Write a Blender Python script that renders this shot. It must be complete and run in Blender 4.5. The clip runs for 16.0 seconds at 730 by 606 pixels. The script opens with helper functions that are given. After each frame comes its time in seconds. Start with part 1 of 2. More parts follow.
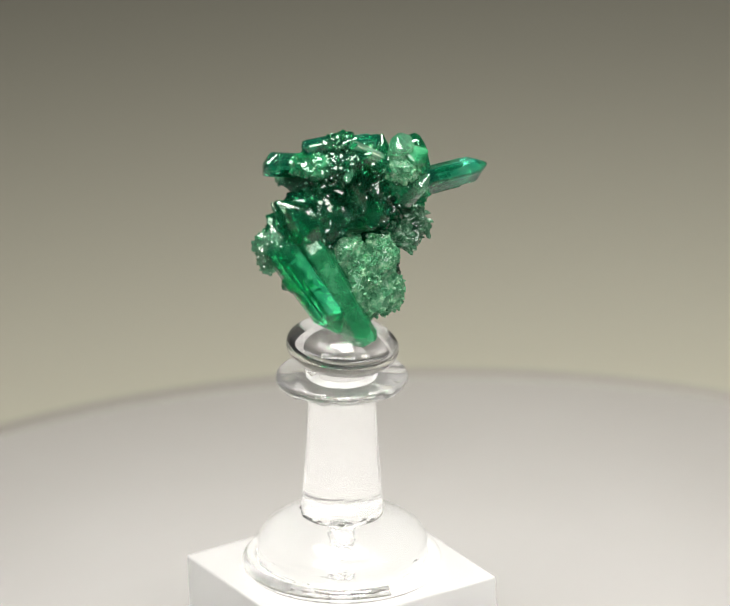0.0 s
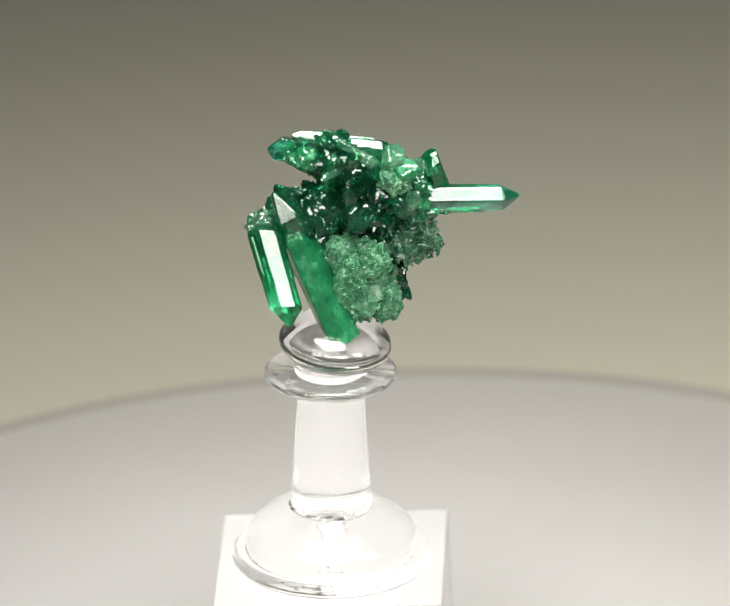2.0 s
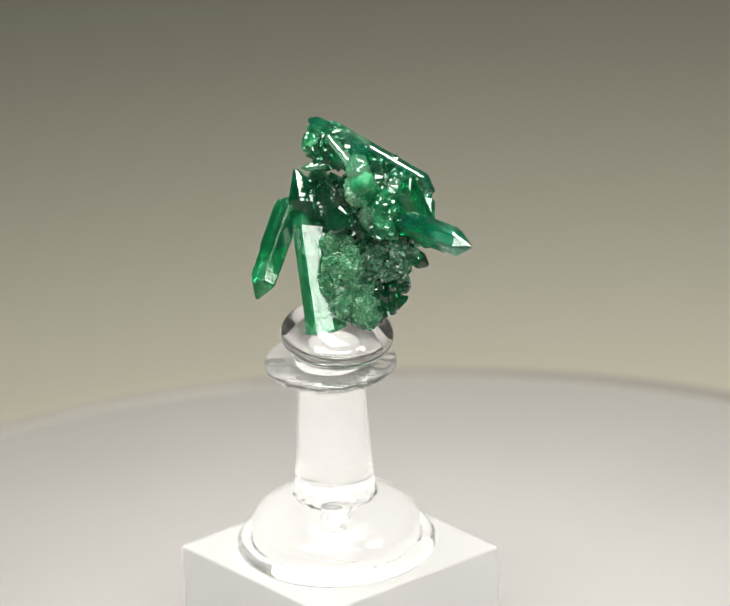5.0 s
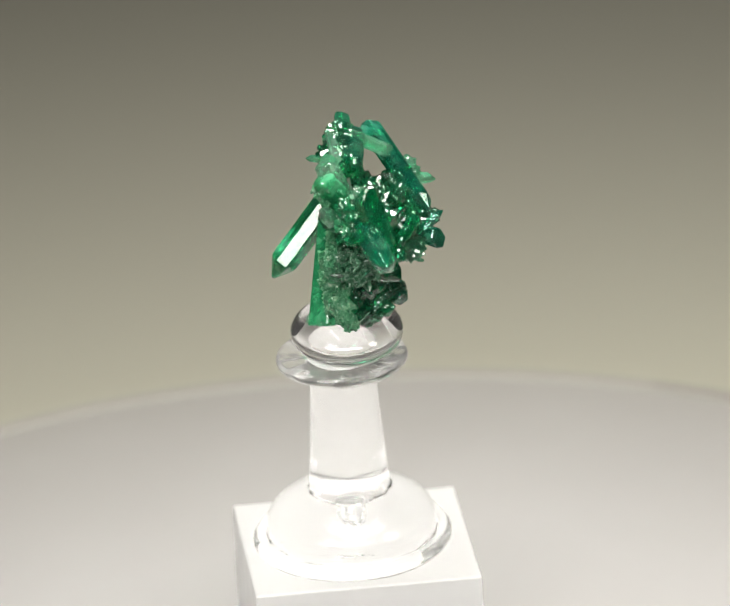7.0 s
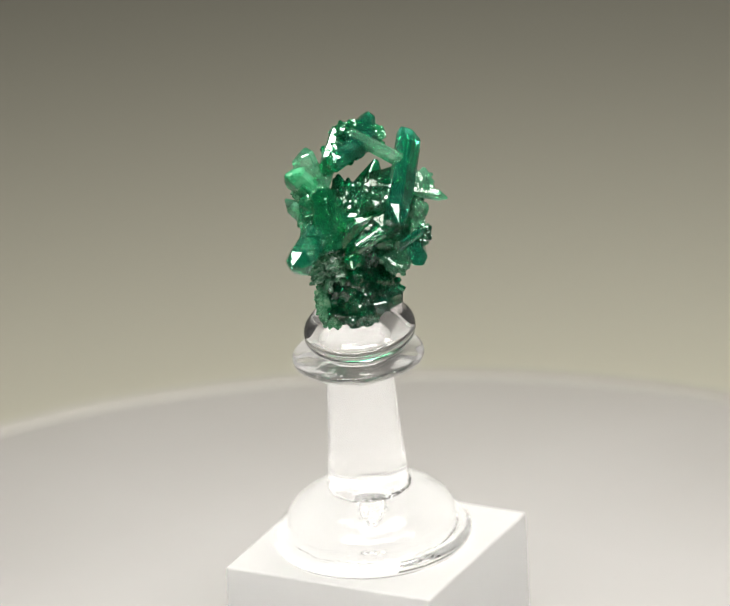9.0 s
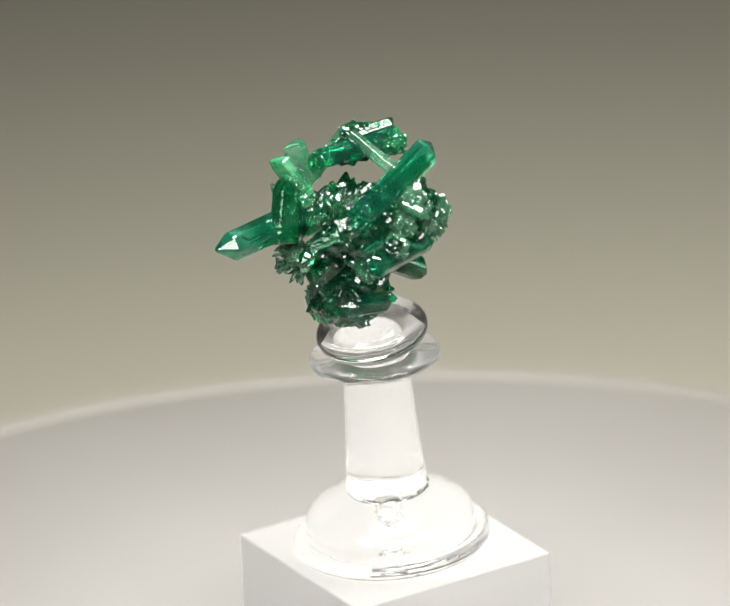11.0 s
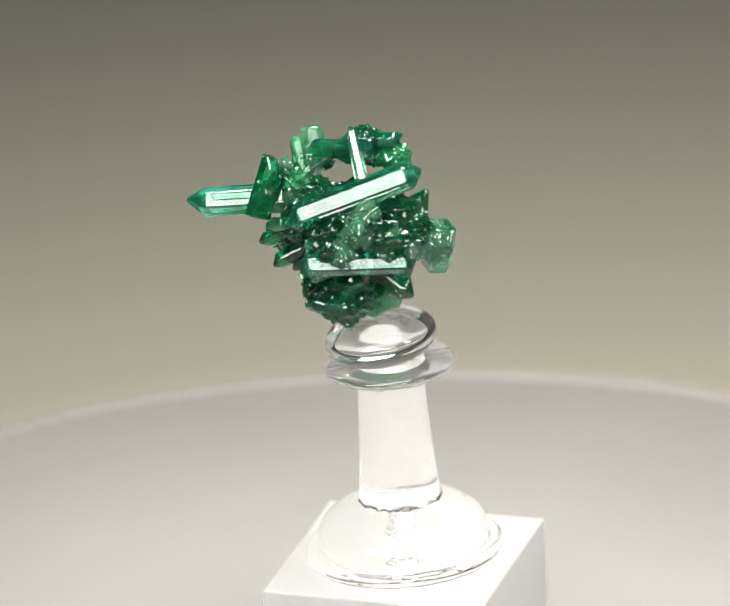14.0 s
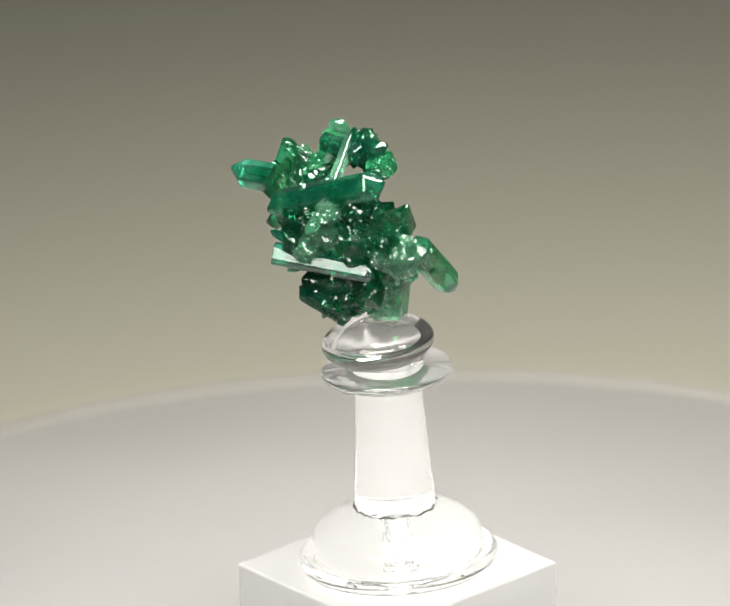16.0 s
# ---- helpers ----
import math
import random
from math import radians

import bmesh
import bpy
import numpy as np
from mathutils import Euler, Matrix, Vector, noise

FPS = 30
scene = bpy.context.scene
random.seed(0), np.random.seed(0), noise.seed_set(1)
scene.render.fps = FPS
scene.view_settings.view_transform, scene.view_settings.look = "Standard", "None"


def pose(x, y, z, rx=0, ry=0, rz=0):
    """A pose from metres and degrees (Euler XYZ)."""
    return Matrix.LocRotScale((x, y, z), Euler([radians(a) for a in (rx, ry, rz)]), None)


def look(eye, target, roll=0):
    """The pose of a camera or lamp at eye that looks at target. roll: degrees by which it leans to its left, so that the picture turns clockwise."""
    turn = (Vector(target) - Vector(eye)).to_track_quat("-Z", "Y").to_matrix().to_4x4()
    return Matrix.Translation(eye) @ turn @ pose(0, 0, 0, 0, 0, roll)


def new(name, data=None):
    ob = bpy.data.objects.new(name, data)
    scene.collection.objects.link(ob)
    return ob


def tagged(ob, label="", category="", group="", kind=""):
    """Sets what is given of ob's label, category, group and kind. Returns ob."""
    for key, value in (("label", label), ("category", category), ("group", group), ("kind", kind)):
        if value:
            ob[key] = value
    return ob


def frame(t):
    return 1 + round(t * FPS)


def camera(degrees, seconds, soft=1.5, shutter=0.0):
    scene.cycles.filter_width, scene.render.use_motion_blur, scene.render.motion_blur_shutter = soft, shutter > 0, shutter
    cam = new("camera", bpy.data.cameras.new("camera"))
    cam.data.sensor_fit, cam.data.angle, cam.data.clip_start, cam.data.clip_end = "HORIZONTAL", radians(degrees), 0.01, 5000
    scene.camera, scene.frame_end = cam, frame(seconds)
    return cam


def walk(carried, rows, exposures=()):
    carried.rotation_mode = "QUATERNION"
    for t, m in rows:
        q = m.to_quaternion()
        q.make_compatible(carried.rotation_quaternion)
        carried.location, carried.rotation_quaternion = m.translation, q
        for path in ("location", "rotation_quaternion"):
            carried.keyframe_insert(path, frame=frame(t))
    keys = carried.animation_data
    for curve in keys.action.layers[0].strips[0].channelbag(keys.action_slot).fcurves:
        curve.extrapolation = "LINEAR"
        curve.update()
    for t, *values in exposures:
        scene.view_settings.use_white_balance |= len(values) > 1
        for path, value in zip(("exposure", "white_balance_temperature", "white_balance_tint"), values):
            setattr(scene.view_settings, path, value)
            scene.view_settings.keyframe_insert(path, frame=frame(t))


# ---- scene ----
MM = 0.001
BLOCK_H = 16.0 * MM          # height of the acrylic block on the turntable
TURN = -16.2474              # degrees a second, clockwise seen from above
SECONDS = 16.0

# ---- camera ----
cam = camera(4.7257, SECONDS, soft=1.1)
EYE = Vector((0, -0.90593, 0.41079 + BLOCK_H))
PITCH, YAW, ROLL = radians(22.7697), radians(0.0646), -2.6807
AIM = EYE + Vector((math.sin(YAW) * math.cos(PITCH), math.cos(YAW) * math.cos(PITCH), -math.sin(PITCH)))
STILL = look(EYE, AIM, ROLL)
walk(cam, [(0.0, STILL), (SECONDS, STILL)], exposures=[(0.0, -0.79), (SECONDS, -0.79)])
cam.data.dof.use_dof = True
cam.data.dof.focus_distance = 0.978
cam.data.dof.aperture_fstop = 30.0

# ---- light ----
world = bpy.data.worlds.new("world")
scene.world = world
world.use_nodes = True
world.node_tree.nodes["Background"].inputs[0].default_value = (1.0, 0.96, 0.9, 1)
world.node_tree.nodes["Background"].inputs[1].default_value = 0.05


def area_lamp(name, eye, target, w, h, watts, spread=180, colour=(1, 0.97, 0.90)):
    """A softbox; spread is the angle to which its grid narrows the beam."""
    data = bpy.data.lights.new(name, "AREA")
    data.shape, data.size, data.size_y, data.energy, data.color = "RECTANGLE", w, h, watts, colour
    data.spread = radians(spread)
    ob = new(name, data)
    ob.matrix_world = look(eye, target)
    return ob


area_lamp("softbox_top", (0.03, -0.05, 0.45), (0.025, -0.03, 0.03), 0.26, 0.34, 2.7, 56)
area_lamp("softbox_left", (-0.30, -0.42, 0.40), (0, -0.02, 0.04), 0.20, 0.34, 0.5, 60)
area_lamp("softbox_right", (0.50, -0.34, 0.40), (0, -0.02, 0.04), 0.18, 0.28, 0.5, 60)
area_lamp("softbox_front", (0.04, -1.02, 0.66), (0, 0, 0.05), 1.10, 0.32, 14.5, 120, (1, 0.98, 0.94))


# ---- materials ----
def nodes_of(name):
    m = bpy.data.materials.new(name)
    m.use_nodes = True
    return m, m.node_tree.nodes, m.node_tree.links, m.node_tree.nodes["Principled BSDF"]


def noise_node(nt, links, scale, detail=4.0, rough=0.55):
    co = nt.new("ShaderNodeTexCoord")
    n = nt.new("ShaderNodeTexNoise")
    n.inputs["Scale"].default_value, n.inputs["Detail"].default_value, n.inputs["Roughness"].default_value = scale, detail, rough
    links.new(co.outputs["Object"], n.inputs["Vector"])
    return n


def ramp_node(nt, links, source, stops):
    r = nt.new("ShaderNodeValToRGB")
    el = r.color_ramp.elements
    while len(el) < len(stops):
        el.new(0.5)
    for e, (p, c) in zip(el, stops):
        e.position, e.color = p, (*c, 1)
    links.new(source, r.inputs[0])
    return r


def bump_from(nt, links, source, strength, dist):
    b = nt.new("ShaderNodeBump")
    b.inputs["Strength"].default_value, b.inputs["Distance"].default_value = strength, dist
    links.new(source, b.inputs["Height"])
    return b


def crystal_material(name, dark, mid, pale, rough=0.05, trans=0.8, grain=420, relief=0.12, ior=1.63, glow=0.3):
    """Clear to cloudy green crystal, with veils inside that pass light on, and fine relief on its faces."""
    m, nt, links, p = nodes_of(name)
    n = noise_node(nt, links, grain, 5.0, 0.62)
    r = ramp_node(nt, links, n.outputs["Fac"], [(0.30, dark), (0.52, mid), (0.74, pale)])
    links.new(r.outputs[0], p.inputs["Base Color"])
    fine = noise_node(nt, links, grain * 4, 3.0, 0.6)
    b = bump_from(nt, links, fine.outputs["Fac"], relief, 0.0002)
    links.new(b.outputs[0], p.inputs["Normal"])
    rr = ramp_node(nt, links, fine.outputs["Fac"], [(0.3, (rough * 0.4,) * 3), (0.75, (rough * 2.4,) * 3)])
    links.new(rr.outputs[0], p.inputs["Roughness"])
    p.inputs["Transmission Weight"].default_value = trans
    p.inputs["IOR"].default_value = ior
    tr, mix = nt.new("ShaderNodeBsdfTranslucent"), nt.new("ShaderNodeMixShader")
    mix.inputs[0].default_value = glow
    links.new(r.outputs[0], tr.inputs[0])
    links.new(p.outputs[0], mix.inputs[1]), links.new(tr.outputs[0], mix.inputs[2])
    links.new(mix.outputs[0], nt["Material Output"].inputs[0])
    return m


GREEN = crystal_material("green_crystal", (0.010, 0.30, 0.12), (0.04, 0.56, 0.26), (0.24, 0.86, 0.54), trans=0.97, glow=0.05, rough=0.03, relief=0.10)
TEAL = crystal_material("teal_crystal", (0.012, 0.32, 0.18), (0.05, 0.56, 0.35), (0.34, 0.88, 0.68), trans=0.97, glow=0.05, rough=0.03, relief=0.10)
CLOUDY = crystal_material("cloudy_crystal", (0.008, 0.16, 0.06), (0.026, 0.32, 0.13), (0.14, 0.56, 0.30), rough=0.10, trans=0.7, glow=0.22, relief=0.12)
DARK = crystal_material("dark_crystal", (0.003, 0.14, 0.055), (0.012, 0.33, 0.13), (0.08, 0.68, 0.33), trans=0.96, glow=0.05, rough=0.12, relief=0.2)
PALE = crystal_material("pale_crystal", (0.12, 0.56, 0.32), (0.32, 0.78, 0.53), (0.76, 0.95, 0.83), rough=0.05, trans=0.94, glow=0.10, relief=0.14)
DRUSE = crystal_material("drusy_matrix", (0.035, 0.22, 0.10), (0.14, 0.46, 0.25), (0.52, 0.84, 0.58), rough=0.12, trans=0.6, grain=1100, relief=0.3, glow=0.38)
GREY = crystal_material("grey_matrix", (0.012, 0.075, 0.038), (0.07, 0.22, 0.12), (0.36, 0.56, 0.43), rough=0.15, trans=0.45, grain=900, relief=0.3, glow=0.4)


def acrylic_material(name, milk, rough, relief=0.03, grain=260, tone=0.95):
    """Cast acrylic: clear, with a share of milky scatter."""
    m, nt, links, p = nodes_of(name)
    p.inputs["Base Color"].default_value = (0.98, 0.98, 0.98, 1)
    p.inputs["Transmission Weight"].default_value = 1.0
    p.inputs["IOR"].default_value = 1.49
    n = noise_node(nt, links, grain, 4.0)
    rr = ramp_node(nt, links, n.outputs["Fac"], [(0.2, (rough * 0.8,) * 3), (0.8, (rough * 1.2,) * 3)])
    links.new(rr.outputs[0], p.inputs["Roughness"])
    b = bump_from(nt, links, n.outputs["Fac"], relief, 0.0004)
    links.new(b.outputs[0], p.inputs["Normal"])
    tr = nt.new("ShaderNodeBsdfTranslucent")
    di = nt.new("ShaderNodeBsdfDiffuse")
    tr.inputs[0].default_value = di.inputs[0].default_value = (tone, tone, tone, 1)
    both, mix = nt.new("ShaderNodeMixShader"), nt.new("ShaderNodeMixShader")
    both.inputs[0].default_value, mix.inputs[0].default_value = 0.5, milk
    links.new(tr.outputs[0], both.inputs[1]), links.new(di.outputs[0], both.inputs[2])
    links.new(p.outputs[0], mix.inputs[1]), links.new(both.outputs[0], mix.inputs[2])
    links.new(mix.outputs[0], nt["Material Output"].inputs[0])
    return m


CLEAR = acrylic_material("clear_acrylic", 0.012, 0.006, 0.02)
CHIPPED = acrylic_material("chipped_acrylic", 0.04, 0.008, 0.45, 300)
HAZY = acrylic_material("hazy_acrylic", 0.03, 0.01, 0.6, 420)
STEMMY = acrylic_material("stem_acrylic", 0.17, 0.03, 0.02)
SEAM = acrylic_material("dried_glue", 0.9, 0.2, 0.4, 900, tone=0.05)
SEAM.node_tree.nodes["Principled BSDF"].inputs["Base Color"].default_value = (0.30, 0.30, 0.30, 1)
FROST = acrylic_material("frosted_acrylic", 0.45, 0.45, 0.0, tone=0.60)


def plain_material(name, a, b, rough, grain, relief=0.04, dist=0.00005):
    m, nt, links, p = nodes_of(name)
    n = noise_node(nt, links, grain, 6.0, 0.6)
    r = ramp_node(nt, links, n.outputs["Fac"], [(0.3, a), (0.7, b)])
    links.new(r.outputs[0], p.inputs["Base Color"])
    p.inputs["Roughness"].default_value = rough
    fine = noise_node(nt, links, grain * 400, 3.0)
    bp = bump_from(nt, links, fine.outputs["Fac"], relief, dist)
    links.new(bp.outputs[0], p.inputs["Normal"])
    return m


TABLE = plain_material("grey_white_table_top", (0.145, 0.141, 0.140), (0.155, 0.151, 0.150), 0.45, 14)


def painted_edge_shade(m, inner, outer):
    """Shade painted on a round top: the colour greys from inner to outer radius (metres), unevenly."""
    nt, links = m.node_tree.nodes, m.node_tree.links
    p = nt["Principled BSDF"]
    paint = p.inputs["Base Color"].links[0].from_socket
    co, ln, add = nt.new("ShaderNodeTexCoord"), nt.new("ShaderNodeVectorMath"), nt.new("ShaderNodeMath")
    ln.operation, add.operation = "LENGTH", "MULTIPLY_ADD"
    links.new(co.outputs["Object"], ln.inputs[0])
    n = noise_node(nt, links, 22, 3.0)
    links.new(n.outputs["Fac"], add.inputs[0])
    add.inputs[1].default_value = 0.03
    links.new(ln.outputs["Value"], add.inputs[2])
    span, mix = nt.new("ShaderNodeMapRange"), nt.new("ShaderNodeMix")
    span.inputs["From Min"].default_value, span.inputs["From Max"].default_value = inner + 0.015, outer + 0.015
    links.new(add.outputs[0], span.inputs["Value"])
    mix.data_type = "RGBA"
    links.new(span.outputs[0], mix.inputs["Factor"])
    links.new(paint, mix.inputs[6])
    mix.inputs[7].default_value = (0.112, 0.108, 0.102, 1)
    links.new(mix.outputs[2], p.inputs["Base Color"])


# weaker light towards the rim, put into the table colour
painted_edge_shade(TABLE, 0.050, 0.092)
PAPER = plain_material("warm_grey_paper", (0.156, 0.151, 0.121), (0.161, 0.156, 0.125), 0.85, 7)
WALL = plain_material("grey_wall", (0.085, 0.085, 0.09), (0.10, 0.10, 0.105), 0.8, 3)
DESK = plain_material("grey_desk", (0.24, 0.23, 0.22), (0.28, 0.27, 0.26), 0.6, 5)


def rim_material():
    """Rim of the turntable: grey plastic, darker along one stretch and paler along another."""
    m, nt, links, p = nodes_of("table_rim")
    co = nt.new("ShaderNodeTexCoord")
    g = nt.new("ShaderNodeTexGradient")
    g.gradient_type = "RADIAL"
    links.new(co.outputs["Object"], g.inputs["Vector"])
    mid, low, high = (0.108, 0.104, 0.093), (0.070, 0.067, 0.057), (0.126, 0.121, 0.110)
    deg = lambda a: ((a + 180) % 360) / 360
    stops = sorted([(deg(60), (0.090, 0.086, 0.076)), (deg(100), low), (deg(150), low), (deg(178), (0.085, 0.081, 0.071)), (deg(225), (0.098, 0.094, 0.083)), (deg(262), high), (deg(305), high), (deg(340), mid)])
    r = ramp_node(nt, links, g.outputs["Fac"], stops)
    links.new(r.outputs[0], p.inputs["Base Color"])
    p.inputs["Roughness"].default_value = 0.7
    return m


RIM = rim_material()


# ---- building helpers ----
def mesh_of(name, bm, material, smooth=False, facing=0):
    """facing: 0 finds the outside of closed bodies; 1 turns a lathe's faces outwards; -1 leaves them inwards (a hollow)."""
    if facing == 0:
        bmesh.ops.recalc_face_normals(bm, faces=bm.faces)
    elif facing == 1:
        bmesh.ops.reverse_faces(bm, faces=bm.faces)
    me = bpy.data.meshes.new(name)
    bm.to_mesh(me)
    bm.free()
    me.materials.append(material)
    if smooth:
        for f in me.polygons:
            f.use_smooth = True
    return me


def part(name, bm, material, parent, label="", smooth=False, facing=0):
    ob = new(name, mesh_of(name, bm, material, smooth, facing))
    ob.parent = parent
    return tagged(ob, label)


def lathe(profile, steps=96, centre=(0, 0, 0), axis=(0, 0, 1)):
    """A turned body from (radius, height) pairs; radius 0 closes an end."""
    bm = bmesh.new()
    turn = Vector((0, 0, 1)).rotation_difference(Vector(axis).normalized()).to_matrix()
    rings = []
    for r, z in profile:
        if r < 1e-7:
            rings.append([bm.verts.new(turn @ Vector((0, 0, z)) + Vector(centre))])
        else:
            rings.append([bm.verts.new(turn @ Vector((r * math.cos(math.tau * k / steps), r * math.sin(math.tau * k / steps), z)) + Vector(centre)) for k in range(steps)])
    for a, b in zip(rings, rings[1:]):
        for k in range(steps):
            j = (k + 1) % steps
            if len(a) == 1:
                bm.faces.new((a[0], b[k], b[j]))
            elif len(b) == 1:
                bm.faces.new((a[k], b[0], a[j]))
            else:
                bm.faces.new((a[k], b[k], b[j], a[j]))
    return bm


def arc(cx, cz, r, a0, a1, n, squash=1.0):
    return [(cx + r * math.cos(radians(a0 + (a1 - a0) * k / n)), cz + squash * r * math.sin(radians(a0 + (a1 - a0) * k / n))) for k in range(n + 1)]


def slab(w, d, z0, z1, bevel):
    bm = bmesh.new()
    bmesh.ops.create_cube(bm, size=1)
    for v in bm.verts:
        v.co = Vector((v.co.x * w, v.co.y * d, z0 if v.co.z < 0 else z1))
    if bevel:
        bmesh.ops.bevel(bm, geom=bm.edges[:], offset=bevel, segments=3, affect="EDGES", profile=0.6)
    return bm


# ---- the place around ----
def sweep():
    """A sheet of paper that lies on the desk and bends up behind the turntable."""
    prof = [(-0.80 + 0.05 * k, 0.0) for k in range(24)]
    prof += [(0.35 + 0.30 * math.sin(radians(a)), 0.30 - 0.30 * math.cos(radians(a))) for a in range(1, 81)]
    dy, dz = prof[-1][0] - prof[-2][0], prof[-1][1] - prof[-2][1]
    prof += [(prof[-1][0] + dy * 70, prof[-1][1] + dz * 70)]
    bm = bmesh.new()
    rows = []
    for y, z in prof:
        rows.append([bm.verts.new((x, y, z - 0.0292)) for x in (-0.7, -0.35, 0.0, 0.35, 0.7)])
    for a, b in zip(rows, rows[1:]):
        for k in range(4):
            bm.faces.new((a[k], a[k + 1], b[k + 1], b[k]))
    bmesh.ops.rotate(bm, verts=bm.verts, matrix=Matrix.Rotation(radians(-14), 3, "Z"))
    return bm


def build_place():
    ob = new("backdrop", mesh_of("backdrop", sweep(), PAPER, True))
    tagged(ob, "warm grey paper sweep curving up behind the turntable", "backdrop", kind="structure")
    ob = new("desk_top", mesh_of("desk_top", slab(2.4, 2.2, -0.07, -0.0305, 0.003), DESK))
    tagged(ob, "plain grey desk top under the paper sweep", "desk", kind="structure")
    for name, (cx, cy), (w, d) in (("wall_north", (0, 1.55), (3.1, 0.1)), ("wall_south", (0, -1.75), (3.1, 0.1)),
                                   ("wall_east", (1.6, -0.1), (0.1, 3.4)), ("wall_west", (-1.6, -0.1), (0.1, 3.4))):
        ob = new(name, mesh_of(name, slab(w, d, -0.8, 1.6, 0), WALL))
        ob.location = (cx, cy, 0)
        tagged(ob, "plain dark grey painted room wall", "wall", kind="structure")
    ob = new("ceiling", mesh_of("ceiling", slab(3.3, 3.6, 1.6, 1.7, 0), WALL))
    ob.location = (0, -0.1, 0)
    tagged(ob, "plain dark grey room ceiling", "ceiling", kind="structure")
    ob = new("floor", mesh_of("floor", slab(3.3, 3.6, -0.9, -0.8, 0), WALL))
    ob.location = (0, -0.1, 0)
    tagged(ob, "plain dark grey room floor under the desk", "floor", kind="structure")


build_place()
MOVERS = []      # things that ride on the turntable, with their place at the start


def riding(name, x, y, z, label, category):
    ob = new(name)
    ob.empty_display_size = 0.005
    ob.location = (x * MM, y * MM, z)
    tagged(ob, label, category)
    MOVERS.append((ob, Vector((x * MM, y * MM, z))))
    return ob


# ---- turntable ----
def build_turntable():
    t = riding("turntable", 0, 0, -0.029, "round white display turntable with a narrow grey rim", "turntable")
    up = 0.029
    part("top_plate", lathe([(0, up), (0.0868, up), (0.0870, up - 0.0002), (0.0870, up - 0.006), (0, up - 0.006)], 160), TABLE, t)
    ring = [(0.0871, up - 0.006), (0.0871, up - 0.0001), (0.0874, up + 0.0001), (0.0896, up + 0.0001), (0.0904, up - 0.0004),
            (0.0906, up - 0.0012), (0.0906, up - 0.006), (0.0871, up - 0.006)]
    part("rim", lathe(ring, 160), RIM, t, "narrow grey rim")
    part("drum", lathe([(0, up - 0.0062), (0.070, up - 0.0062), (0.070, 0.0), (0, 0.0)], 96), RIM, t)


build_turntable()

# ---- acrylic block and pedestal ----
CX, CY = -3.1, -2.7


def build_block():
    b = riding("acrylic_block", CX, CY, 0.0002, "square frosted clear acrylic block under the pedestal", "display block")
    bm = slab(25.4 * MM, 25.4 * MM, 0, BLOCK_H - 0.0003, 0.0003)
    bmesh.ops.rotate(bm, verts=bm.verts, matrix=Matrix.Rotation(radians(29.3), 3, "Z"))
    part("body", bm, FROST, b)


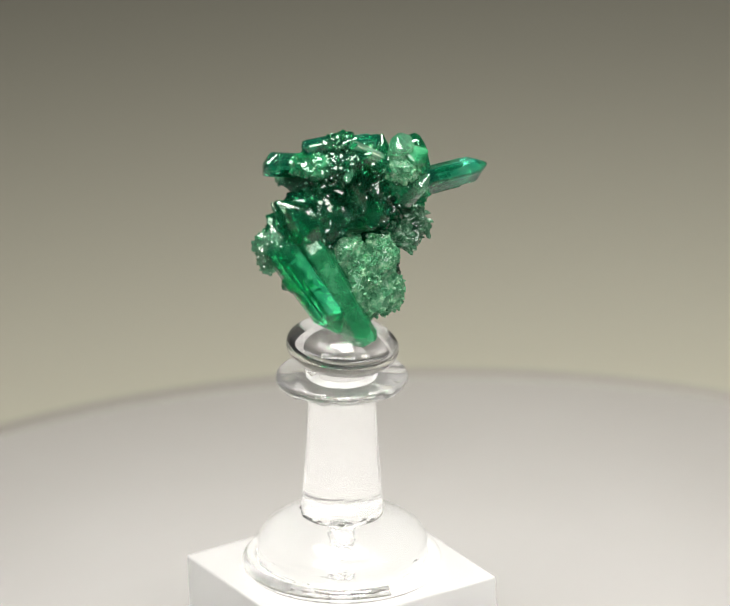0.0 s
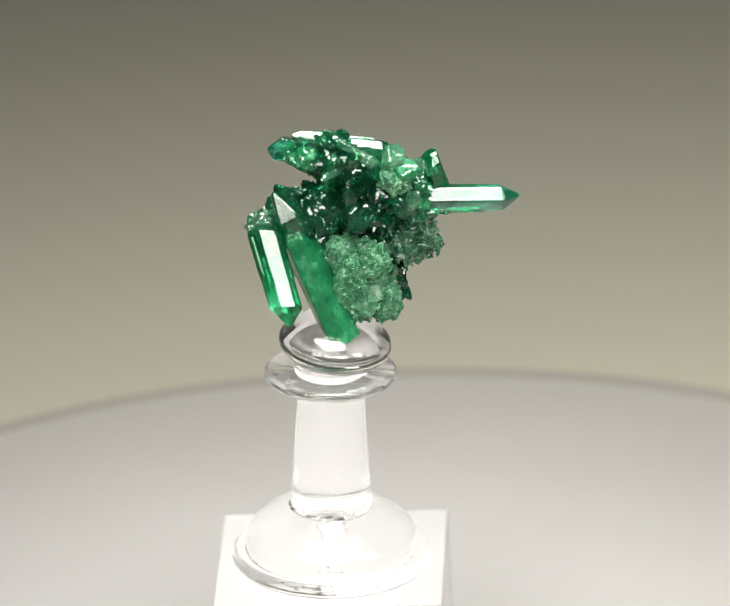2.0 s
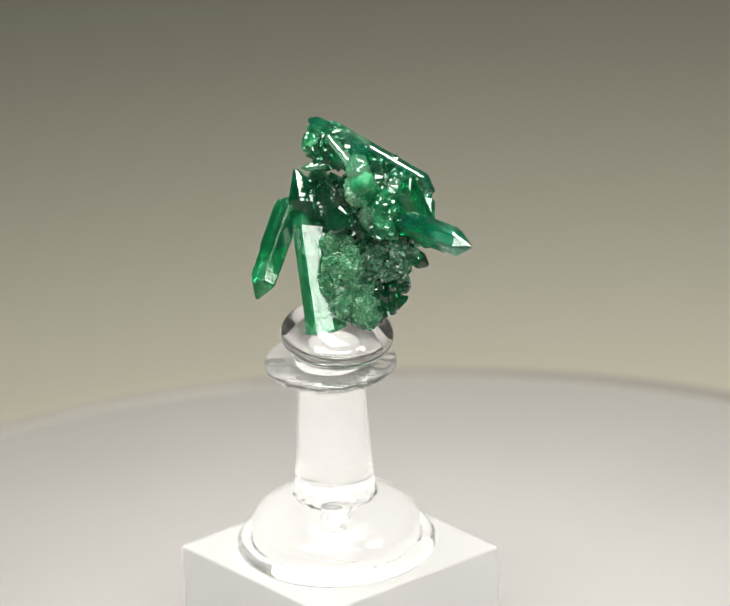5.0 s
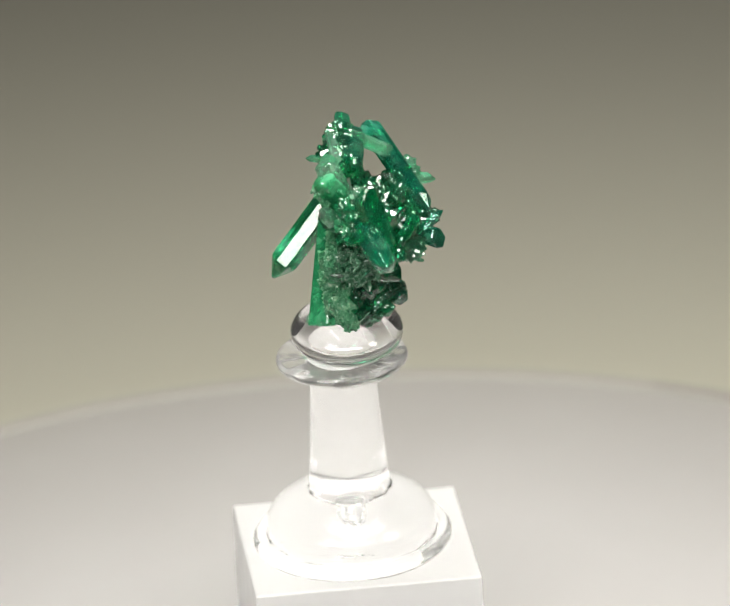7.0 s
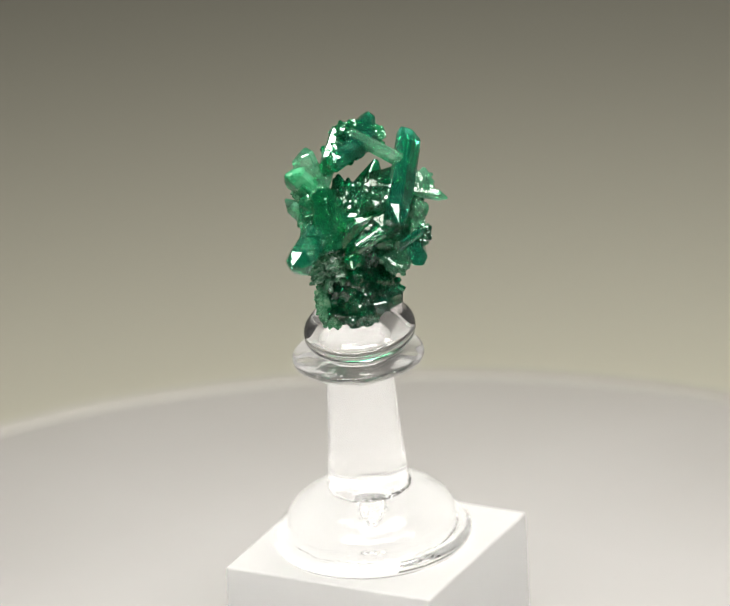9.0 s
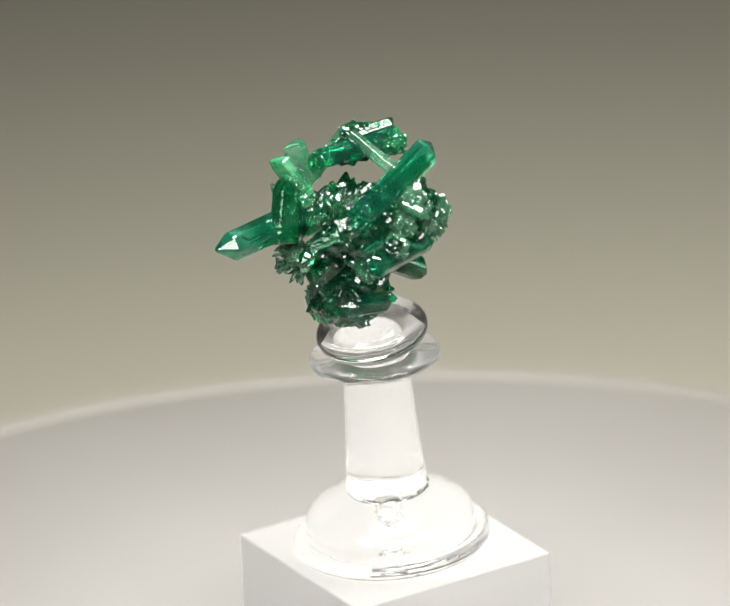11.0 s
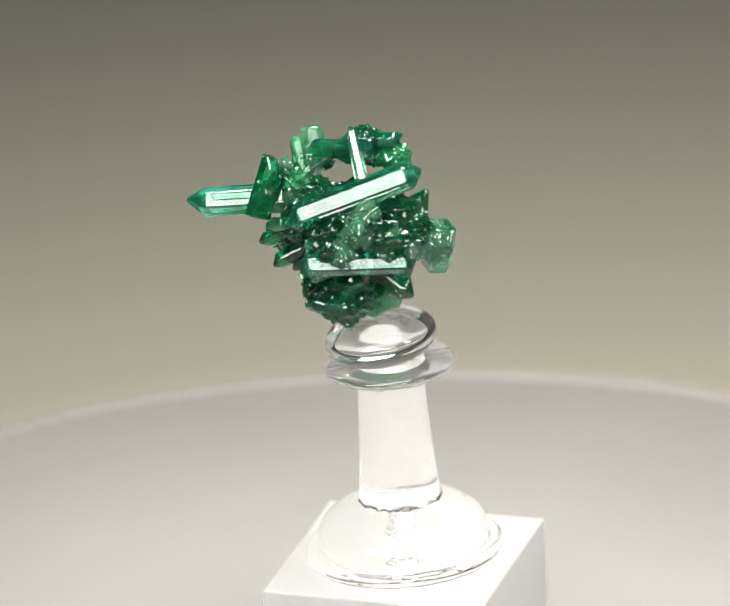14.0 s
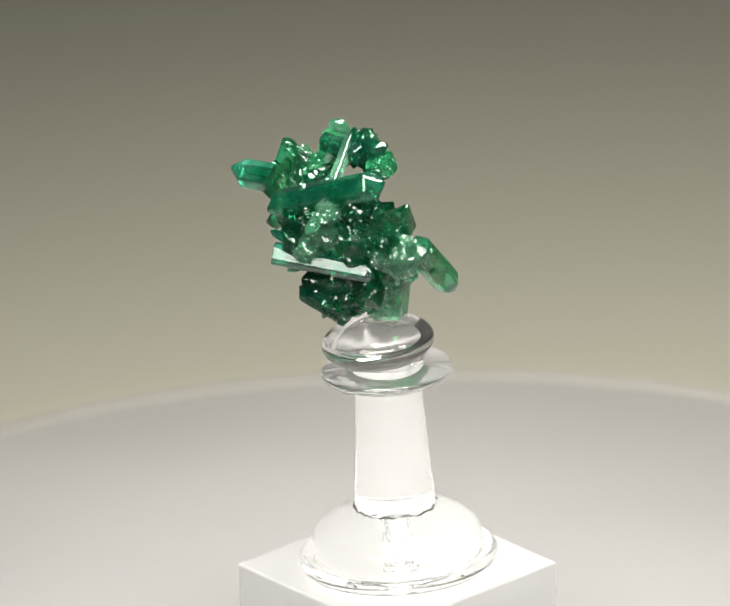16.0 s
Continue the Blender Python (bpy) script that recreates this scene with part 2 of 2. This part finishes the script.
def build_pedestal():
    """One turned piece of acrylic: flange, foot, stem and collar are shells that run on into each other."""
    lean = (1.0, 0.15, 23.4)
    p = riding("pedestal", CX + 0.2, CY - 0.3, BLOCK_H, "clear acrylic pedestal with domed foot, tapered stem and ring collar", "display stand")
    s = MM

    def turned(name, profile, material, label="", steps=128, facing=1):
        bm = lathe([(r * s, z * s) for r, z in profile], steps, axis=lean)
        return bm, lambda: part(name, bm, material, p, label, True, facing)

    edge = (9.75, 1.62)
    turned("flange", [(8.2, 0.06), (10.1, 0.06)] + arc(10.35, 0.9, 0.85, -88, 100, 12) + [(9.95, 1.66), edge], CLEAR)[1]()
    turned("foot", [edge, (9.55, 1.7), (9.42, 1.95)] + arc(0, 3.0, 9.5, -6, 61, 20, 0.44) + [(4.55, 6.72), (4.5, 6.85)], HAZY)[1]()
    turned("stem", [(4.5, 6.85), (4.58, 7.2), (4.5, 8.5), (4.3, 11), (4.0, 16), (3.8, 20), (3.75, 22.0), (3.85, 22.3)], STEMMY, steps=96)[1]()
    bm, finish = turned("collar", [(3.85, 22.3), (5.9, 22.4)] + arc(6.85, 23.0, 0.55, -85, 85, 10) + [(6.0, 23.72), (5.2, 23.9), (4.5, 24.05), (4.1, 24.1)], CHIPPED)
    for v in bm.verts:      # chipped lower edge
        if v.co.length > 23.0 * s and v.co.z < 22.95 * s and math.hypot(v.co.x, v.co.y) > 6.3 * s:
            v.co += Vector((0, 0, 0.25 * s * max(0, noise.noise(v.co * 420) + 0.1))) - v.co * (0.02 * max(0, noise.noise(v.co * 900)))
    finish()
    bm, finish = turned("drilled_hole", [(0, 0.4), (1.1, 0.4), (1.25, 1.2), (1.1, 1.9), (1.3, 2.6), (1.15, 3.4), (1.3, 4.1), (1.1, 4.9), (1.2, 5.6), (1.0, 6.2), (0, 6.5)], CHIPPED, "rough drilled hole in the foot", 24, -1)
    for v in bm.verts:
        v.co += Vector((noise.noise(v.co * 900), noise.noise(v.co * 900 + Vector((5, 0, 0))), 0)) * 0.35 * s
    finish()
    r = random.Random(4)
    turn = Vector((0, 0, 1)).rotation_difference(Vector(lean)).to_matrix()

    def crumbs(name, count, radius, height, spread, size, label):
        bm = bmesh.new()
        for k in range(count):
            a = math.tau * (k + r.uniform(-0.5, 0.5)) / count
            if noise.noise(Vector((math.cos(a) * 2.2, math.sin(a) * 2.2, radius))) < -0.12:
                continue
            q = radius + r.uniform(-spread, spread)
            c = turn @ Vector((q * s * math.cos(a), q * s * math.sin(a), (height + r.uniform(-0.12, 0.3)) * s))
            d = turn @ Vector((-math.sin(a), math.cos(a), r.uniform(-0.3, 0.3)))
            add_crystal(bm, c, c + d * r.uniform(0.25, 0.9) * size * s, r.uniform(0.14, 0.34) * size * s, 0.16 * size * s, 0, 0.8, r=r)
        part(name, bm, SEAM, p, label)

    crumbs("glue_seam", 70, 4.62, 7.0, 0.03, 1.0, "broken line of dried grey glue")
    crumbs("glue_ring", 90, 8.2, 0.35, 0.5, 0.7, "crumbs of dried grey glue under the foot")
    for ob in p.children:
        ob.visible_shadow = False      # clear acrylic lets the light through to the block


def build_bead():
    b = riding("mounting_bead", -1.7, -2.0, BLOCK_H + 26.4 * MM, "clear flattened acrylic bead tilted on the pedestal collar", "mount")
    prof = [(6.3 * math.cos(radians(a)), 3.1 * math.sin(radians(a))) for a in range(-50, 85, 5)] + [(0, 3.09)]
    part("body", lathe([(r * MM, z * MM) for r, z in prof], 128, axis=(0.13, 0.055, 1)), CLEAR, b, smooth=True, facing=1).visible_shadow = False


# ---- mineral specimen ----
OX, OY, OZ = 1.0, -0.5, 28.0
rng = random.Random(7)


def at(x, y, z):
    return Vector(((x - OX) * MM, (y - OY) * MM, (z - OZ) * MM))


def add_crystal(bm, p0, p1, w, t, spin=0.0, tip=0.9, tail=0.0, skew=0.25, taper=0.94, r=rng, sides=6, bevel=0.0, odd=0.1, cap=0.30):
    """A six-sided prism from p0 to p1 (metres) with a slanted pointed tip, and a point or a broken flat at its tail."""
    axis = (p1 - p0)
    length = axis.length
    turn = axis.to_track_quat("Z", "Y").to_matrix() @ Matrix.Rotation(radians(spin), 3, "Z")
    before = len(bm.verts)
    lat = [(0.5 * math.cos(math.tau * (k + 0.5) / sides) * w * r.uniform(1 - odd, 1 + odd), 0.5 * math.sin(math.tau * (k + 0.5) / sides) * t * r.uniform(1 - odd, 1 + odd)) for k in range(sides)]
    tip_len, tail_len = min(tip * w, length * 0.45), min(tail * w, length * 0.45)
    off = (r.uniform(-skew, skew) * w, r.uniform(-skew, skew) * t)
    def ring(z, k, zs=0.0, o=(0, 0)):
        return [bm.verts.new(p0 + turn @ Vector((x * k + o[0], y * k + o[1], z + zs * (x / w)))) for x, y in lat]
    rings = []
    if tail_len > 0:
        rings.append([bm.verts.new(p0 + turn @ Vector((off[1], off[0] * 0.5, 0)))])
        rings.append(ring(tail_len, 1.0, w * 0.3))
    else:
        rings.append(ring(0, 1.0, w * r.uniform(-0.25, 0.25)))
    rings.append(ring(length - tip_len, taper, w * r.uniform(-0.3, 0.3)))
    rings.append(ring(length - tip_len * 0.22, taper * cap, 0.0, off))
    faces = []
    for a, b in zip(rings, rings[1:]):
        for k in range(sides):
            j = (k + 1) % sides
            if len(a) == 1:
                faces.append(bm.faces.new((a[0], b[j], b[k])))
            else:
                faces.append(bm.faces.new((a[k], a[j], b[j], b[k])))
    faces.append(bm.faces.new(rings[-1]))
    if len(rings[0]) > 1:
        faces.append(bm.faces.new(rings[0][::-1]))
    if bevel:
        edges = {e for f in faces for e in f.edges}
        bmesh.ops.bevel(bm, geom=list(edges), offset=bevel, segments=1, affect="EDGES")


def crystal(spec, p0, p1, w, material, label="", t=None, spin=0.0, tip=0.9, tail=0.0, skew=0.25, taper=0.94, flaws=26, cap=0.14, steps=3):
    """One crystal of the cluster, with growth steps on its sides and small healed cracks inside."""
    bm = bmesh.new()
    add_crystal(bm, at(*p0), at(*p1), w * MM, (t or w) * MM, spin, tip, tail, skew, taper, bevel=0.00006 * min(w, 2.5), odd=0.03, cap=cap)
    a, b = at(*p0), at(*p1)
    axis = (b - a).normalized()
    q = axis.to_track_quat("Z", "Y").to_matrix() @ Matrix.Rotation(radians(spin), 3, "Z")
    for _ in range(steps if w > 1.8 else 0):
        g = rng.uniform(0, math.tau)
        side = q @ Vector((0.33 * w * MM * math.cos(g), 0.33 * (t or w) * MM * math.sin(g), 0))
        lo, hi = rng.uniform(0.03, 0.4), rng.uniform(0.5, 0.84)
        thick = w * MM * rng.uniform(0.3, 0.42)
        add_crystal(bm, a.lerp(b, lo) + side, a.lerp(b, hi) + side, thick, thick * rng.uniform(0.7, 1.1), spin, 0.7, 0.4, 0.3)
    for _ in range(flaws):
        off = Vector((rng.gauss(0, 1), rng.gauss(0, 1), rng.gauss(0, 1))) * w * MM * 0.13
        c = a.lerp(b, rng.uniform(0.15, 0.6)) + off - axis * off.dot(axis)
        n = (axis + 0.8 * Vector((rng.gauss(0, 1), rng.gauss(0, 1), rng.gauss(0, 1)))).normalized()
        q = n.to_track_quat("Z", "Y").to_matrix()
        size = w * MM * rng.uniform(0.05, 0.17)
        rim = [bm.verts.new(c + q @ Vector((size * math.cos(k * 1.2566 + rng.uniform(-0.4, 0.4)), size * rng.uniform(0.5, 1) * math.sin(k * 1.2566), 0))) for k in range(5)]
        ends = [bm.verts.new(c + n * size * h) for h in (0.14, -0.14)]
        for k in range(5):
            bm.faces.new((rim[k], rim[(k + 1) % 5], ends[0]))
            bm.faces.new((rim[(k + 1) % 5], rim[k], ends[1]))
    return part("crystal", bm, material, spec, label)


def druse(spec, centre, radii, material, count, size, label="", yaw=0.0, lump=0.16, long=0.8, core=0.92, wild=0.8, name="druse", seed=1, keep=None):
    """A lump whose skin is grown over with many small crystals that point outwards."""
    r = random.Random(seed)
    bm = bmesh.new()
    rot = Matrix.Rotation(radians(yaw), 3, "Z")
    c, rad = at(*centre), Vector(radii) * MM
    bmesh.ops.create_icosphere(bm, subdivisions=3, radius=1)
    def swell(d):
        return 1 + lump * 2 * noise.noise(d * 1.7 + Vector((seed * 3.1, 0, 0))) + lump * noise.noise(d * 4.3 + Vector((0, seed * 1.7, 0)))
    for v in bm.verts:
        d = v.co.normalized()
        k = swell(d) * core * r.uniform(0.93, 1.04)
        v.co = c + rot @ Vector((d.x * rad.x * k, d.y * rad.y * k, d.z * rad.z * k))
    for _ in range(count):
        d = Vector((r.gauss(0, 1), r.gauss(0, 1), r.gauss(0, 1))).normalized()
        if keep and not keep(d):
            continue
        k = swell(d) * core * 0.97
        base = c + rot @ Vector((d.x * rad.x * k, d.y * rad.y * k, d.z * rad.z * k))
        n = rot @ Vector((d.x / rad.x, d.y / rad.y, d.z / rad.z)).normalized()
        n = (n + wild * Vector((r.gauss(0, 1), r.gauss(0, 1), r.gauss(0, 1)))).normalized()
        w = size * MM * r.uniform(0.5, 1.35)
        add_crystal(bm, base - n * w * 0.9, base + n * w * r.uniform(0.15, long), w, w * r.uniform(0.6, 1), r.uniform(0, 60), 0.7, r=r)
    return part(name, bm, material, spec, label)


def build_specimen():
    s = riding("mineral_specimen", OX, OY, BLOCK_H + OZ * MM, "cluster of emerald green prismatic crystals on pale drusy matrix", "mineral")
    # large prisms
    crystal(s, (4.6, 2.5, 43.0), (15.6, 11.2, 41.9), 3.1, TEAL, "long blue-green prism standing out sideways", t=3.7, spin=30, tip=0.85, skew=0.15)
    crystal(s, (-8.8, -5.0, 40.7), (-1.4, -11.1, 31.2), 4.0, GREEN, "hanging green prism with dark pointed end", t=3.4, spin=37, tail=0.35, tip=0.7, skew=0.1)
    crystal(s, (0.5, -3.5, 27.4), (-6.9, -4.2, 43.9), 4.6, CLOUDY, "thick cloudy green prism", t=4.2, spin=18, tip=1.3)
    crystal(s, (-3.0, -3.6, 37.2), (-7.5, -4.3, 45.3), 4.8, GREEN, "dark green pointed upper growth of the thick prism", t=4.5, spin=18, tip=1.2, tail=0.9)
    crystal(s, (-9.7, -2.0, 48.5), (0.7, 9.5, 43.1), 2.6, TEAL, "flat doubly pointed blade", t=3.5, tip=0.7, tail=0.6, spin=27)
    crystal(s, (-3.4, -0.8, 49.3), (4.1, 2.2, 48.7), 2.6, TEAL, "dark blue-green six-sided prism", spin=10, tip=0.3, skew=0.1)
    crystal(s, (0.2, -0.2, 50.0), (-5.6, -3.2, 50.6), 2.1, TEAL, tip=0.5)
    crystal(s, (4.8, 1.4, 46.4), (-0.8, -2.4, 51.1), 2.2, PALE, "pale flat blade", t=1.1, tip=0.4, spin=30)
    crystal(s, (-4.9, 2.7, 47.2), (0.0, -0.5, 50.9), 1.7, PALE, "pale thin blade", t=1.6, tip=0.3, spin=84)
    crystal(s, (5.0, 0.9, 45.6), (6.2, -0.5, 50.5), 3.0, PALE, "pale upright prism", tip=0.3, spin=38)
    crystal(s, (7.8, 7.0, 41.0), (6.9, 4.6, 48.0), 3.4, GREEN, "stout upright green prism", tip=0.4, cap=0.5)
    crystal(s, (5.0, 1.2, 45.0), (8.2, -0.2, 49.0), 3.3, CLOUDY, "stubby cloudy prism", tip=0.4)
    crystal(s, (5.8, 1.4, 41.8), (9.0, -0.2, 45.7), 2.0, PALE)
    crystal(s, (-2.2, 9.4, 38.6), (-8.6, -1.1, 37.4), 2.2, TEAL, "horizontal bar-shaped prism", t=2.7, tip=0.5, spin=154, steps=0)
    crystal(s, (-3.0, 3.6, 31.8), (1.8, 6.3, 32.4), 2.3, TEAL, tip=0.6)
    crystal(s, (-2.5, 0.2, 36.5), (-8.5, -1.3, 33.2), 3.2, DARK, tip=0.5)
    crystal(s, (-0.6, 0.3, 40.5), (2.4, -2.1, 41.8), 3.4, DARK, "dark crystal with a flat end inside the cavity", t=3.6, tip=0.12, skew=0.02, cap=0.9, steps=0)
    crystal(s, (0.2, -2.4, 47.5), (-0.6, -5.5, 47.1), 1.0, PALE, "small clear spike")
    crystal(s, (1.0, 3.0, 38.0), (4.5, 5.6, 35.6), 2.6, DARK, tip=0.5)
    crystal(s, (2.0, 4.0, 38.5), (5.3, 7.6, 36.2), 2.2, DARK, tip=0.5)
    crystal(s, (-4.6, 3.6, 44.2), (-8.7, 6.8, 43.0), 1.5, PALE)
    crystal(s, (0.6, -0.6, 41.5), (0.6, -1.3, 46.2), 2.6, DARK, "dark pointed crystal inside the cavity", tip=0.9)
    crystal(s, (3.6, 4.4, 38.0), (4.4, 5.9, 42.5), 1.9, GREEN)
    crystal(s, (-3.2, 0.6, 40.5), (-7.4, -1.6, 44.0), 2.6, DARK)
    crystal(s, (4.0, -0.6, 46.0), (3.4, 2.4, 50.1), 2.0, GREEN)
    crystal(s, (-4.2, -1.6, 39.6), (-8.2, -3.3, 44.9), 4.3, DARK, "dark stout pointed crystal", tip=1.0)
    crystal(s, (1.6, 8.4, 42.4), (5.7, 7.6, 40.5), 1.6, GREEN, tip=0.5, spin=25)
    crystal(s, (3.2, 5.8, 41.0), (6.2, 8.4, 38.6), 2.2, GREEN, tip=0.5)
    crystal(s, (-1.0, 7.6, 39.4), (-3.4, 9.6, 41.8), 1.1, TEAL, spin=20)
    crystal(s, (-6.8, 0.4, 40.2), (-9.0, 1.6, 42.6), 1.1, PALE, "pale sliver")
    crystal(s, (5.0, 5.0, 40.4), (2.4, 7.4, 44.6), 2.0, DARK)
    crystal(s, (1.2, 5.6, 43.4), (3.2, 7.4, 45.9), 1.9, DARK, tip=0.4, spin=28)
    # drusy lumps
    druse(s, (1.3, -0.6, 33.8), (3.9, 2.6, 5.6), DRUSE, 2200, 0.36, "pale green sugary drusy matrix", yaw=32, seed=3, long=0.9, lump=0.25)
    druse(s, (3.7, 0.6, 31.4), (1.9, 1.7, 2.7), DRUSE, 700, 0.34, seed=41, long=0.9)
    druse(s, (-0.5, -1.9, 37.2), (2.0, 1.5, 2.4), DRUSE, 700, 0.32, seed=42, long=0.9)
    druse(s, (3.2, -0.6, 36.2), (2.0, 1.6, 2.2), DRUSE, 700, 0.32, seed=43, long=0.9)
    druse(s, (0.3, 3.1, 41.2), (5.8, 4.3, 4.6), DARK, 900, 1.0, "dark green crystal core", seed=5, lump=0.2)
    druse(s, (0.4, 3.0, 41.4), (5.5, 4.1, 4.4), GREEN, 380, 0.9, seed=6, lump=0.2)
    druse(s, (-2.2, 4.6, 44.2), (2.8, 1.8, 1.9), GREEN, 300, 0.8, seed=32)
    druse(s, (0.4, 1.9, 33.0), (4.5, 2.8, 4.8), GREEN, 420, 1.0, "dark green crystalline underside", yaw=20, seed=8)
    druse(s, (-9.1, -4.0, 39.1), (1.9, 1.9, 2.4), PALE, 420, 0.55, "pale green crystal tuft", seed=7)
    druse(s, (-7.5, -2.6, 40.6), (2.0, 2.0, 2.4), GREEN, 260, 0.8, seed=31)
    druse(s, (-6.7, 3.9, 44.5), (1.2, 1.2, 1.2), PALE, 160, 0.7, seed=9)
    druse(s, (-4.2, 7.6, 40.2), (0.9, 0.9, 0.9), DARK, 140, 0.5, seed=11)
    druse(s, (-1.0, -1.6, 50.5), (1.9, 1.4, 0.9), GREEN, 150, 0.6, seed=13)
    druse(s, (0.8, 4.4, 33.2), (1.5, 1.4, 1.5), DARK, 200, 0.55, seed=15)
    druse(s, (6.2, 2.6, 43.4), (2.4, 2.2, 3.2), CLOUDY, 800, 0.55, seed=17)
    druse(s, (-4.0, -2.8, 48.4), (2.6, 1.7, 1.5), CLOUDY, 300, 0.55, seed=19)
    druse(s, (-0.7, -1.6, 48.5), (3.6, 1.7, 1.4), GREEN, 260, 0.8, yaw=30, seed=20)
    druse(s, (-4.4, -2.9, 40.8), (1.9, 1.9, 3.2), GREEN, 420, 0.6, seed=21)
    druse(s, (-3.4, -1.6, 41.0), (2.6, 2.0, 3.2), GREEN, 300, 0.8, seed=22)
    druse(s, (5.0, 2.9, 38.3), (3.3, 1.9, 2.3), GREY, 520, 0.6, "grey-green ragged matrix", seed=23, lump=0.42, long=1.8, yaw=35)
    druse(s, (6.0, 0.0, 46.6), (1.8, 1.6, 2.0), DRUSE, 520, 0.38, seed=24)
    druse(s, (-6.0, 0.6, 40.6), (2.6, 2.6, 3.0), GREEN, 300, 0.9, seed=25)
    druse(s, (-5.2, 4.0, 41.6), (1.9, 1.9, 1.8), PALE, 260, 0.55, seed=26)
    druse(s, (-4.4, 6.0, 39.6), (1.7, 1.7, 1.5), PALE, 220, 0.5, seed=27)
    druse(s, (-7.6, -1.9, 39.0), (1.9, 1.8, 1.7), PALE, 360, 0.45, seed=28)
    druse(s, (-1.6, 6.2, 37.6), (1.8, 1.6, 1.7), PALE, 220, 0.55, seed=29)
    druse(s, (6.6, 4.0, 46.6), (0.9, 0.9, 0.9), PALE, 120, 0.4, seed=30)


build_block()
build_pedestal()
build_bead()
build_specimen()


# ---- what turns ----
def motions():
    steps = 64
    for thing, place in MOVERS:
        rows = []
        for k in range(steps + 1):
            t = SECONDS * k / steps
            rows.append((t, Matrix.Rotation(radians(TURN * t), 4, "Z") @ Matrix.Translation(place)))
        walk(thing, rows)


motions()
